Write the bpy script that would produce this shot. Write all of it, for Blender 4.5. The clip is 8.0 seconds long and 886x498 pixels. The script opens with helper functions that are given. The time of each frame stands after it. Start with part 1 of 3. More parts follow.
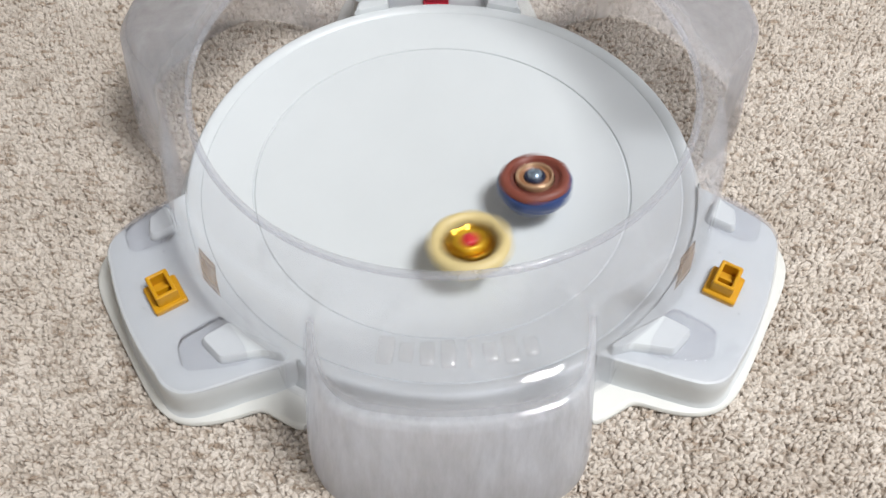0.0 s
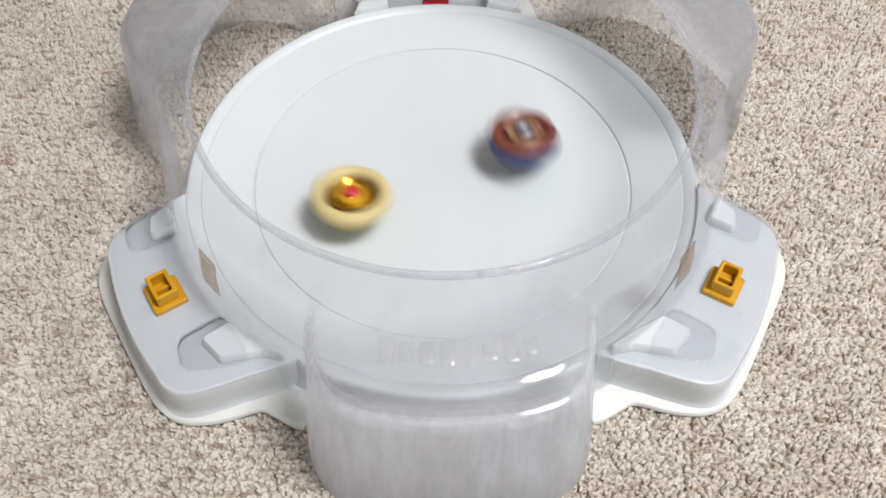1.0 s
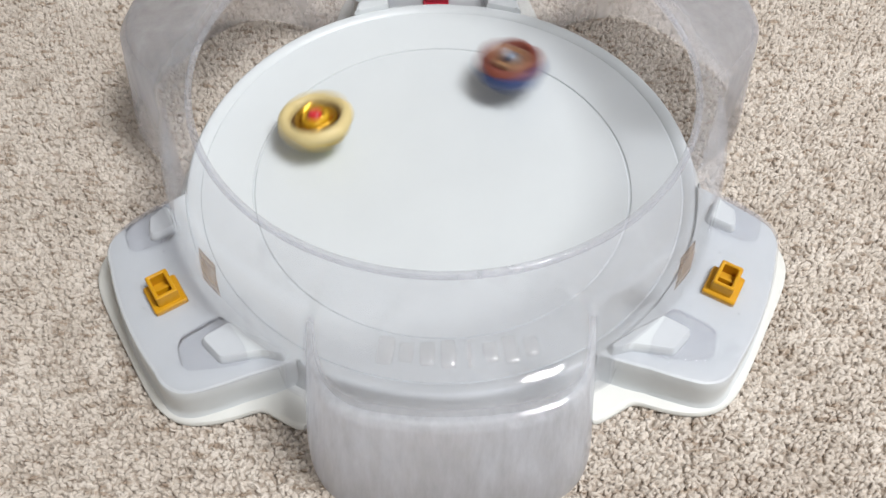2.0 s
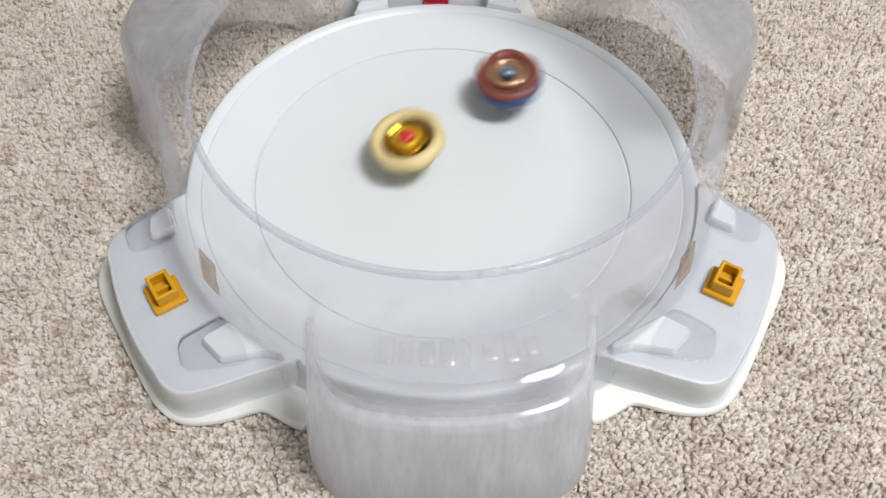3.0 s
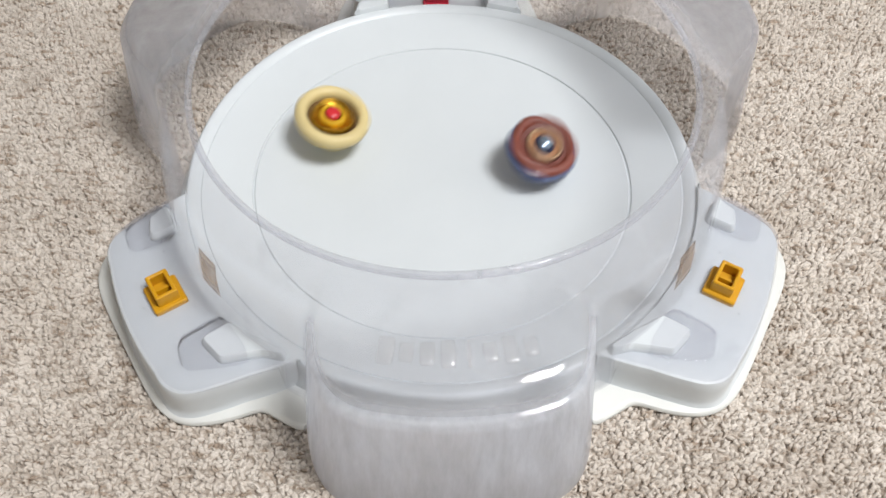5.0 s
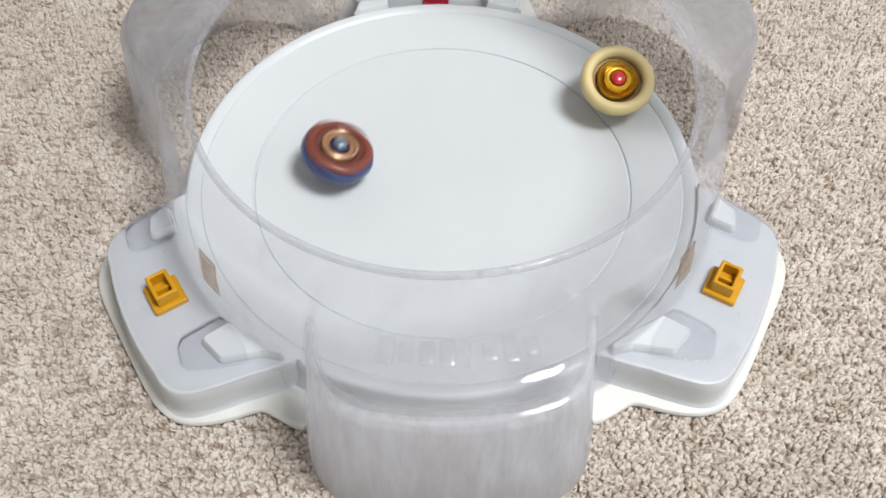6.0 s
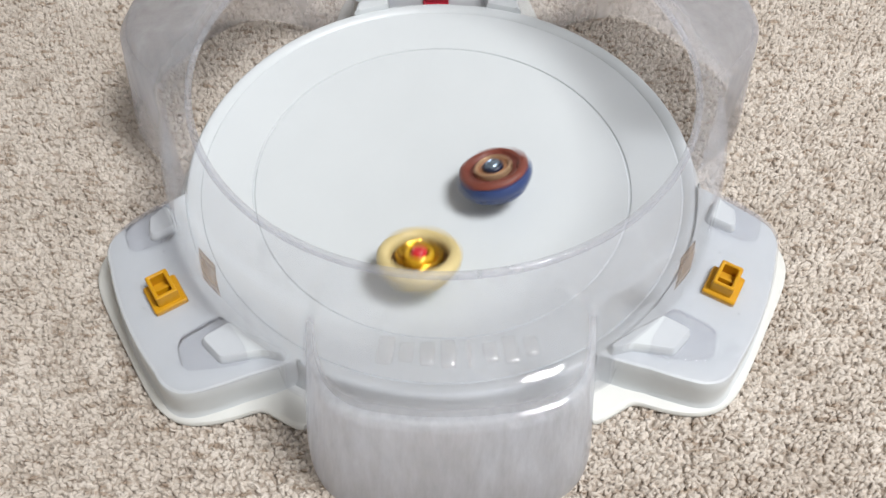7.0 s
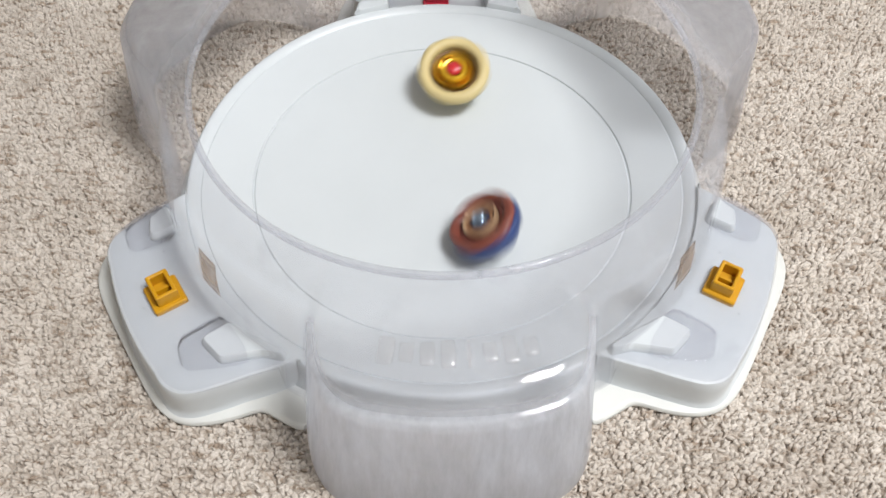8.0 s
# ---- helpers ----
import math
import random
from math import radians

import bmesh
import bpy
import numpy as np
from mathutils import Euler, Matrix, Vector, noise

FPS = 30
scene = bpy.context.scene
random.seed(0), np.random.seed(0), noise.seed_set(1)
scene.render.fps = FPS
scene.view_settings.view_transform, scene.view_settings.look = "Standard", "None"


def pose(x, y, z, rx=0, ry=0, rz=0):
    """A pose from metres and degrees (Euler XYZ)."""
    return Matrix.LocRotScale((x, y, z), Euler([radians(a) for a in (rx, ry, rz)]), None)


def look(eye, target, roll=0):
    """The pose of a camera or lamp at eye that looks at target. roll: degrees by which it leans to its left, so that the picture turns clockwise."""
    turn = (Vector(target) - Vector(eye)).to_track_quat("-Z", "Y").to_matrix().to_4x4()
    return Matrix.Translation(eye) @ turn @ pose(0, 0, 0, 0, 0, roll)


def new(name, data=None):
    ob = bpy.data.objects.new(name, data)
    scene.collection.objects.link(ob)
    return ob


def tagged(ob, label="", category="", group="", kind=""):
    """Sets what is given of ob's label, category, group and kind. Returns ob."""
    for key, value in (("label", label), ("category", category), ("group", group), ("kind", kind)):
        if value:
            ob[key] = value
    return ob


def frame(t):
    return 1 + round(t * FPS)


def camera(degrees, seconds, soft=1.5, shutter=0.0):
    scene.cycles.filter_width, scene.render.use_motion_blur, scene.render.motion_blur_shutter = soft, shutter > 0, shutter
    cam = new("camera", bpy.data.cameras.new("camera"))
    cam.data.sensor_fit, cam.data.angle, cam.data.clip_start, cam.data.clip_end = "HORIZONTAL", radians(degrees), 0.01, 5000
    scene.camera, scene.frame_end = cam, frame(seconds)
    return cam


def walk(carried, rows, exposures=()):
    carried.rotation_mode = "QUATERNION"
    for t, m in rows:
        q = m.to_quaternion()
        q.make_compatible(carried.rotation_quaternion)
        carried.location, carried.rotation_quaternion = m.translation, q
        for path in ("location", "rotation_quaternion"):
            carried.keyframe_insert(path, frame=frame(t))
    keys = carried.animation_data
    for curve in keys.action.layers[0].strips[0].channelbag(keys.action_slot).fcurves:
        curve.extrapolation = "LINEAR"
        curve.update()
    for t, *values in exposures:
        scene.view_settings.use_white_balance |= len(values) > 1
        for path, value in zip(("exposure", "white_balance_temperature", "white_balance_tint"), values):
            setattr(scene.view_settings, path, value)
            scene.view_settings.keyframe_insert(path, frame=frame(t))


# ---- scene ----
# camera: stands still above the front of the toy arena
EYE = (0.00073, -0.34156, 0.41257)
TILT = radians(54.735)
PAN = radians(0.055)
AIM = (EYE[0] + math.sin(PAN) * math.cos(TILT), EYE[1] + math.cos(PAN) * math.cos(TILT), EYE[2] - math.sin(TILT))
cam = camera(57.96, 8.0, soft=1.4, shutter=0.65)
walk(cam, [(0.0, look(EYE, AIM, 0.614)), (8.0, look(EYE, AIM, 0.614))])

# ---- light: one square ceiling lamp in a pale room ----
world = bpy.data.worlds.new("world")
scene.world = world
world.use_nodes = True
world.node_tree.nodes["Background"].inputs[0].default_value = (0.9, 0.95, 1.0, 1)
world.node_tree.nodes["Background"].inputs[1].default_value = 0.2
lamp_data = bpy.data.lights.new("ceiling_lamp", "AREA")
lamp_data.shape, lamp_data.size, lamp_data.size_y = "RECTANGLE", 0.68, 0.53
lamp_data.energy, lamp_data.color = 64.5, (0.98, 0.985, 1.0)
lamp = new("ceiling_lamp", lamp_data)
lamp.matrix_world = pose(0.87, -0.45, 2.1)
scene.view_settings.exposure = 0.0

MM = 0.001


# ---- materials ----
def ramp_node(nt, fac, stops):
    n = nt.nodes.new("ShaderNodeValToRGB")
    while len(n.color_ramp.elements) < len(stops):
        n.color_ramp.elements.new(0.5)
    for e, (at, c) in zip(n.color_ramp.elements, stops):
        e.position, e.color = at, (*c, 1)
    nt.links.new(fac, n.inputs[0])
    return n.outputs[0]


def noise_node(nt, scale, detail=3.0, rough=0.55, stretch=None):
    co = nt.nodes.new("ShaderNodeTexCoord")
    n = nt.nodes.new("ShaderNodeTexNoise")
    n.inputs["Scale"].default_value, n.inputs["Detail"].default_value, n.inputs["Roughness"].default_value = scale, detail, rough
    src = co.outputs["Object"]
    if stretch:
        mp = nt.nodes.new("ShaderNodeMapping")
        mp.inputs["Scale"].default_value = stretch
        nt.links.new(src, mp.inputs[0])
        src = mp.outputs[0]
    nt.links.new(src, n.inputs["Vector"])
    return n.outputs["Fac"]


def bump_node(nt, height, strength, distance):
    b = nt.nodes.new("ShaderNodeBump")
    b.inputs["Strength"].default_value, b.inputs["Distance"].default_value = strength, distance
    nt.links.new(height, b.inputs["Height"])
    return b.outputs[0]


def plastic(name, color, rough=0.35, metal=0.0, vary=0.06, scale=60, bump=0.1, coat=0.0, spec=0.5):
    """Moulded plastic or plated metal with faint mottling, scuffs and uneven gloss."""
    m = bpy.data.materials.new(name)
    m.use_nodes = True
    nt = m.node_tree
    b = nt.nodes["Principled BSDF"]
    big, fine = noise_node(nt, scale, 4), noise_node(nt, scale * 9, 3, 0.7)
    dark = tuple(c * (1 - vary) for c in color)
    light = tuple(min(1, c * (1 + vary * 0.6)) for c in color)
    nt.links.new(ramp_node(nt, big, [(0.3, dark), (0.7, light)]), b.inputs["Base Color"])
    nt.links.new(ramp_node(nt, fine, [(0.3, (rough * 0.8,) * 3), (0.75, (min(1, rough * 1.35),) * 3)]), b.inputs["Roughness"])
    nt.links.new(bump_node(nt, fine, bump, 0.0003), b.inputs["Normal"])
    b.inputs["Metallic"].default_value = metal
    b.inputs["Coat Weight"].default_value = coat
    b.inputs["Specular IOR Level"].default_value = spec
    return m


def clear_plastic(name, tint, haze, haze_color, rough=0.12, streak=(1.0, 1.0, 0.35), worn=0.0, shine=0.035, grazing=0.38):
    """Scuffed transparent plastic sheet: tinted see-through, gloss that grows at grazing angles, thin milky wear."""
    m = bpy.data.materials.new(name)
    m.use_nodes = True
    nt = m.node_tree
    nt.nodes.remove(nt.nodes["Principled BSDF"])
    out = nt.nodes["Material Output"]
    see = nt.nodes.new("ShaderNodeBsdfTransparent")
    see.inputs[0].default_value = (*tint, 1)
    milk = nt.nodes.new("ShaderNodeBsdfDiffuse")
    milk.inputs[0].default_value = (*haze_color, 1)
    gloss = nt.nodes.new("ShaderNodeBsdfGlossy")
    gloss.inputs["Roughness"].default_value = rough
    wear = noise_node(nt, 26, 5, 0.6, streak)
    fine = noise_node(nt, 320, 4, 0.7)
    amount = ramp_node(nt, wear, [(0.32, (haze * 0.6,) * 3), (0.56, (haze,) * 3), (0.72, (min(1, haze * 1.9),) * 3)])
    if worn:
        # the pockets are handled most and scuffed in upright streaks
        att = nt.nodes.new("ShaderNodeAttribute")
        att.attribute_name = "scuff"
        lines = noise_node(nt, 60, 5, 0.65, (1.0, 1.0, 0.1))
        heavy = ramp_node(nt, lines, [(0.3, (worn * 0.72,) * 3), (0.7, (min(1, worn * 1.25),) * 3)])
        both = nt.nodes.new("ShaderNodeMix")
        both.data_type = "RGBA"
        nt.links.new(att.outputs["Fac"], both.inputs["Factor"])
        nt.links.new(amount, both.inputs["A"])
        nt.links.new(heavy, both.inputs["B"])
        amount = both.outputs["Result"]
        dull = nt.nodes.new("ShaderNodeMix")
        dull.data_type = "RGBA"
        dull.inputs["A"].default_value, dull.inputs["B"].default_value = (*tint, 1), (0.885, 0.885, 0.895, 1)
        nt.links.new(att.outputs["Fac"], dull.inputs["Factor"])
        nt.links.new(dull.outputs["Result"], see.inputs[0])
        # the dark room's reflection on the rear pockets, put into the haze colour
        dim_att = nt.nodes.new("ShaderNodeAttribute")
        dim_att.attribute_name = "rear_dim"
        dim_haze = nt.nodes.new("ShaderNodeMix")
        dim_haze.data_type = "RGBA"
        dim_haze.inputs["A"].default_value, dim_haze.inputs["B"].default_value = (*haze_color, 1), (0.31, 0.275, 0.26, 1)
        nt.links.new(dim_att.outputs["Fac"], dim_haze.inputs["Factor"])
        nt.links.new(dim_haze.outputs["Result"], milk.inputs[0])
    body = nt.nodes.new("ShaderNodeMixShader")
    nt.links.new(amount, body.inputs[0])
    nt.links.new(see.outputs[0], body.inputs[1])
    glow = nt.nodes.new("ShaderNodeBsdfTranslucent")
    glow.inputs[0].default_value = (*haze_color, 1)
    cloudy = nt.nodes.new("ShaderNodeMixShader")
    cloudy.inputs[0].default_value = 0.74
    nt.links.new(milk.outputs[0], cloudy.inputs[1])
    nt.links.new(glow.outputs[0], cloudy.inputs[2])
    nt.links.new(cloudy.outputs[0], body.inputs[2])
    facing = nt.nodes.new("ShaderNodeLayerWeight")
    facing.inputs[0].default_value = 0.5
    steep = nt.nodes.new("ShaderNodeMath")
    steep.operation = "POWER"
    steep.inputs[1].default_value = 4.0
    nt.links.new(facing.outputs["Facing"], steep.inputs[0])
    fres = nt.nodes.new("ShaderNodeMath")
    fres.operation = "MULTIPLY_ADD"
    fres.inputs[1].default_value, fres.inputs[2].default_value = grazing, shine
    nt.links.new(steep.outputs[0], fres.inputs[0])
    bmp = bump_node(nt, fine, 0.12, 0.0004)
    nt.links.new(bmp, gloss.inputs["Normal"])
    mix = nt.nodes.new("ShaderNodeMixShader")
    nt.links.new(fres.outputs[0], mix.inputs[0])
    nt.links.new(body.outputs[0], mix.inputs[1])
    nt.links.new(gloss.outputs[0], mix.inputs[2])
    nt.links.new(mix.outputs[0], out.inputs[0])
    return m


def yarn(name):
    """Looped carpet yarn: beige with brown flecks, each loop its own shade, twisted fibre relief."""
    m = bpy.data.materials.new(name)
    m.use_nodes = True
    nt = m.node_tree
    b = nt.nodes["Principled BSDF"]
    geo = nt.nodes.new("ShaderNodeNewGeometry")
    island = ramp_node(nt, geo.outputs["Random Per Island"], [(0.0, (0.54, 0.48, 0.42)), (0.1, (0.655, 0.595, 0.53)), (0.35, (0.71, 0.655, 0.59)), (1.0, (0.75, 0.695, 0.63))])
    cloud = ramp_node(nt, noise_node(nt, 22, 3), [(0.3, (0.84, 0.82, 0.80)), (0.65, (1, 1, 1))])
    fleck = ramp_node(nt, noise_node(nt, 150, 2, 0.5, (0.55, 1.5, 1.0)), [(0.32, (0.62, 0.555, 0.495)), (0.46, (1, 1, 1))])
    fibre = noise_node(nt, 1500, 3, 0.7)
    tone = ramp_node(nt, fibre, [(0.25, (0.80, 0.785, 0.77)), (0.7, (1, 1, 1))])
    for other in (cloud, fleck, tone):
        mul = nt.nodes.new("ShaderNodeMix")
        mul.data_type, mul.blend_type = "RGBA", "MULTIPLY"
        mul.inputs["Factor"].default_value = 1.0
        nt.links.new(island, mul.inputs["A"])
        nt.links.new(other, mul.inputs["B"])
        island = mul.outputs["Result"]
    nt.links.new(island, b.inputs["Base Color"])
    b.inputs["Roughness"].default_value = 0.95
    b.inputs["Specular IOR Level"].default_value = 0.1
    nt.links.new(bump_node(nt, fibre, 0.6, 0.0008), b.inputs["Normal"])
    return m


def backing(name):
    m = bpy.data.materials.new(name)
    m.use_nodes = True
    nt = m.node_tree
    b = nt.nodes["Principled BSDF"]
    n = noise_node(nt, 260, 4, 0.7)
    nt.links.new(ramp_node(nt, n, [(0.3, (0.33, 0.275, 0.225)), (0.7, (0.58, 0.51, 0.44))]), b.inputs["Base Color"])
    nt.links.new(bump_node(nt, n, 1.0, 0.004), b.inputs["Normal"])
    b.inputs["Roughness"].default_value = 0.95
    return m


WHITE = plastic("white_abs_plastic", (0.55, 0.585, 0.60), 0.38, vary=0.025, scale=14, bump=0.05)
CREAM = plastic("ivory_abs_plastic", (0.58, 0.59, 0.565), 0.45, vary=0.04, scale=20, bump=0.06)
YELLOW = plastic("yellow_plastic", (0.52, 0.26, 0.003), 0.42, vary=0.08, scale=120)
RED = plastic("red_plastic", (0.52, 0.03, 0.06), 0.4, vary=0.08, scale=120)
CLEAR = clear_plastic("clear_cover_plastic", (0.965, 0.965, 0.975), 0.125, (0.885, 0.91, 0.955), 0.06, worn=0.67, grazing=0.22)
HOUSING = clear_plastic("clear_housing_plastic", (0.985, 0.985, 0.993), 0.03, (0.88, 0.89, 0.93), 0.04, shine=0.025, grazing=0.14)
RIMCLEAR = clear_plastic("clear_rim_plastic", (0.93, 0.93, 0.945), 0.22, (0.86, 0.88, 0.92), 0.05)
EMBOSS = clear_plastic("clear_raised_plastic", (1.0, 1.0, 1.0), 0.10, (0.95, 0.95, 0.97), 0.1, shine=0.07, grazing=0.2)
TAPE = clear_plastic("old_tape", (0.93, 0.90, 0.87), 0.27, (0.50, 0.41, 0.34), 0.4)
GREYDOT = plastic("grey_speck", (0.25, 0.25, 0.27), 0.6)
PLASTER = plastic("wall_paint", (0.72, 0.70, 0.68), 0.9, vary=0.04, scale=3, bump=0.1)
CEILING = plastic("ceiling_paint", (0.8, 0.8, 0.8), 0.9, vary=0.03, scale=3, bump=0.1)
YARN = yarn("carpet_yarn")
BACKING = backing("carpet_backing")
# gold top
G_RING = plastic("cream_yellow_plastic", (0.58, 0.475, 0.225), 0.48, vary=0.16, scale=90, coat=0.08)
G_UNDER = plastic("olive_yellow_plastic", (0.55, 0.42, 0.12), 0.45, vary=0.15, scale=90)
G_GROOVE = plastic("dark_bronze", (0.15, 0.085, 0.03), 0.4, metal=0.4, vary=0.2, scale=120)
G_GOLD = plastic("gold_plating", (0.50, 0.285, 0.03), 0.24, metal=0.9, vary=0.45, scale=130)
G_CAP = plastic("yellow_cap", (0.66, 0.39, 0.02), 0.25, metal=0.35, vary=0.06, scale=120)
G_RED = plastic("red_chip_plastic", (0.50, 0.018, 0.025), 0.25, vary=0.1, scale=150, coat=0.5)
G_TIP = plastic("yellow_green_tip", (0.45, 0.48, 0.12), 0.4, vary=0.1, scale=120)
# blue top
B_RING = plastic("brick_red_plastic", (0.175, 0.042, 0.026), 0.46, vary=0.25, scale=100, coat=0.08)
B_BLUE = plastic("navy_blue_plastic", (0.018, 0.043, 0.15), 0.38, vary=0.15, scale=100, coat=0.3)
B_GROOVE = plastic("dark_red_brown", (0.13, 0.035, 0.025), 0.4, vary=0.2, scale=120)
B_TAN = plastic("copper_tan_plating", (0.45, 0.30, 0.18), 0.3, metal=0.45, vary=0.15, scale=120)
B_CAP = plastic("blue_grey_steel", (0.27, 0.35, 0.44), 0.2, metal=0.8, vary=0.15, scale=150)
B_BROWN = plastic("rust_brown_plastic", (0.30, 0.15, 0.075), 0.4, vary=0.2, scale=120)
B_DARK = plastic("dark_navy", (0.015, 0.02, 0.05), 0.4, vary=0.15, scale=150)


# ---- mesh helpers ----
def part(name, bm, material, parent, label=""):
    """Links a bmesh as one mesh object under a thing or part."""
    me = bpy.data.meshes.new(name)
    bmesh.ops.recalc_face_normals(bm, faces=bm.faces)
    bm.to_mesh(me)
    bm.free()
    me.materials.append(material)
    for poly in me.polygons:
        poly.use_smooth = True
    me.set_sharp_from_angle(angle=radians(38))
    ob = new(name, me)
    ob.parent = parent
    if label:
        tagged(ob, label)
    return ob


def thing(name, m, label, category, group="", kind=""):
    ob = new(name)
    ob.empty_display_size = 0.02
    ob.matrix_world = m
    return tagged(ob, label, category, group, kind)


def loft(bm, rings, closed=True, cap_start=False, cap_end=False):
    """Joins rings of equally many points (mm) into a skin."""
    vs = [[bm.verts.new((x * MM, y * MM, z * MM)) for x, y, z in ring] for ring in rings]
    n = len(rings[0])
    for a, b in zip(vs, vs[1:]):
        for i in range(n if closed else n - 1):
            j = (i + 1) % n
            bm.faces.new((a[i], a[j], b[j], b[i]))
    if cap_start:
        bm.faces.new(vs[0][::-1])
    if cap_end:
        bm.faces.new(vs[-1])
    return vs


def lathe(profile, steps=96, lobes=0, depth=0.0, lobe_from=0.0, skew=0.0):
    """Turns (r, z) points in mm about the z axis; lobes press shallow scallops into radii past lobe_from."""
    bm = bmesh.new()
    rings = []
    for r, z in profile:
        ring = []
        for i in range(steps):
            a = 2 * math.pi * i / steps
            rr = r
            if lobes and r > lobe_from:
                rr = r - depth * (0.5 + 0.5 * math.cos(lobes * a + skew * z)) ** 2
            ring.append((rr * math.cos(a), rr * math.sin(a), z))
        rings.append(ring)
    loft(bm, rings)
    bmesh.ops.remove_doubles(bm, verts=bm.verts, dist=1e-6)
    return bm


def rounded(points, radius, steps=6):
    """A polygon's outline with rounded corners."""
    out = []
    n = len(points)
    for i in range(n):
        p0, p1, p2 = (Vector(points[(i + k) % n]) for k in (-1, 0, 1))
        r = radius[i] if isinstance(radius, (list, tuple)) else radius
        a, b = (p0 - p1).normalized(), (p2 - p1).normalized()
        half = a.angle(b) / 2
        d = min(r / math.tan(half), (p0 - p1).length * 0.48, (p2 - p1).length * 0.48)
        s, e = p1 + a * d, p1 + b * d
        for k in range(steps + 1):
            t = k / steps
            out.append(((1 - t) ** 2 * s + 2 * t * (1 - t) * p1 + t * t * e)[:])
    return out


def inset(outline, d):
    n = len(outline)
    area = sum(outline[i][0] * outline[(i + 1) % n][1] - outline[(i + 1) % n][0] * outline[i][1] for i in range(n))
    s = 1 if area > 0 else -1
    out = []
    for i in range(n):
        x0, y0 = outline[i - 1]
        x2, y2 = outline[(i + 1) % n]
        tx, ty = x2 - x0, y2 - y0
        k = math.hypot(tx, ty) or 1
        out.append((outline[i][0] - s * d * ty / k, outline[i][1] + s * d * tx / k))
    return out


def prism(bm, outline, layers, cap_start=True, cap_end=True):
    """Stacks an outline at (inset, z) layers, for moulded blocks with draft and soft edges."""
    return loft(bm, [[(x, y, z) for x, y in inset(outline, d)] for d, z in layers], True, cap_start, cap_end)


def thicken(ob, mm, rim=True):
    mod = ob.modifiers.new("thickness", "SOLIDIFY")
    mod.thickness, mod.offset, mod.use_rim = mm * MM, 0.0, rim
    return ob


def smoothstep(a, b, x):
    t = min(1, max(0, (x - a) / (b - a)))
    return t * t * (3 - 2 * t)


def wrap(a):
    return (a + 180) % 360 - 180


def box_radius(d, u, hw, p):
    """Radius at d degrees from the axis of a soft-cornered lobe that reaches out u and is 2 hw wide."""
    c, s = max(0.0, math.cos(radians(d))), abs(math.sin(radians(d)))
    if c <= 0:
        return 0.0
    return ((c / u) ** p + (s / hw) ** p) ** (-1 / p)


def soft_max(a, b, k):
    h = min(1, max(0, 0.5 + 0.5 * (a - b) / k))
    return b + (a - b) * h + k * h * (1 - h)


WING_AXES = (90.0, 212.0, 328.0)
POCKET_AXES = (30.0, 150.0, 270.0)


def wing_polar(front, rear):
    """The rim of a side platform as sorted (degrees, radius) about the dish."""
    outer = rounded([(146, -rear - 6), (168, -rear - 1), (205, -rear + 5), (211.5, front - 7), (170, front + 1.5), (143, front + 10)], [2, 10, 24, 36, 16, 2], 10)
    return sorted((math.degrees(math.atan2(y, x)), math.hypot(x, y)) for x, y in outer)


SIDE_WING = wing_polar(69, 60.5)
REAR_WING = wing_polar(60, 59)


def near(theta, axes):
    return min((wrap(theta - a) for a in axes), key=abs)


def wing_place(k):
    """A wing's own frame: x out along its axis, y towards the front pocket."""
    m = Matrix.Rotation(radians(WING_AXES[k]), 4, "Z")
    return m @ Matrix.Diagonal((1, -1, 1, 1)) if k == 2 else m


# ---- the room ----
def slab(name, lo, hi, material, label):
    bm = bmesh.new()
    bmesh.ops.create_cube(bm, size=1)
    for v in bm.verts:
        v.co = Vector([lo[i] + (v.co[i] + 0.5) * (hi[i] - lo[i]) for i in range(3)])
    ob = part(name, bm, material, None)
    return tagged(ob, label, "structure", kind="structure")


def build_room():
    x, y, h, t = 2.0, 1.9, 2.4, 0.1
    slab("wall_north", (-x, y, -0.01), (x, y + t, h), PLASTER, "pale painted room wall, plain")
    slab("wall_south", (-x, -y - t, -0.01), (x, -y, h), PLASTER, "pale painted room wall, plain")
    slab("wall_east", (x, -y - t, -0.01), (x + t, y + t, h), PLASTER, "pale painted room wall, plain")
    slab("wall_west", (-x - t, -y - t, -0.01), (-x, y + t, h), PLASTER, "pale painted room wall, plain")
    slab("ceiling", (-x - t, -y - t, h), (x + t, y + t, h + t), CEILING, "white painted ceiling, plain")
    slab("floor", (-x - t, -y - t, -0.06), (x + t, y + t, -0.0034), BACKING, "brown woven carpet backing on the floor")


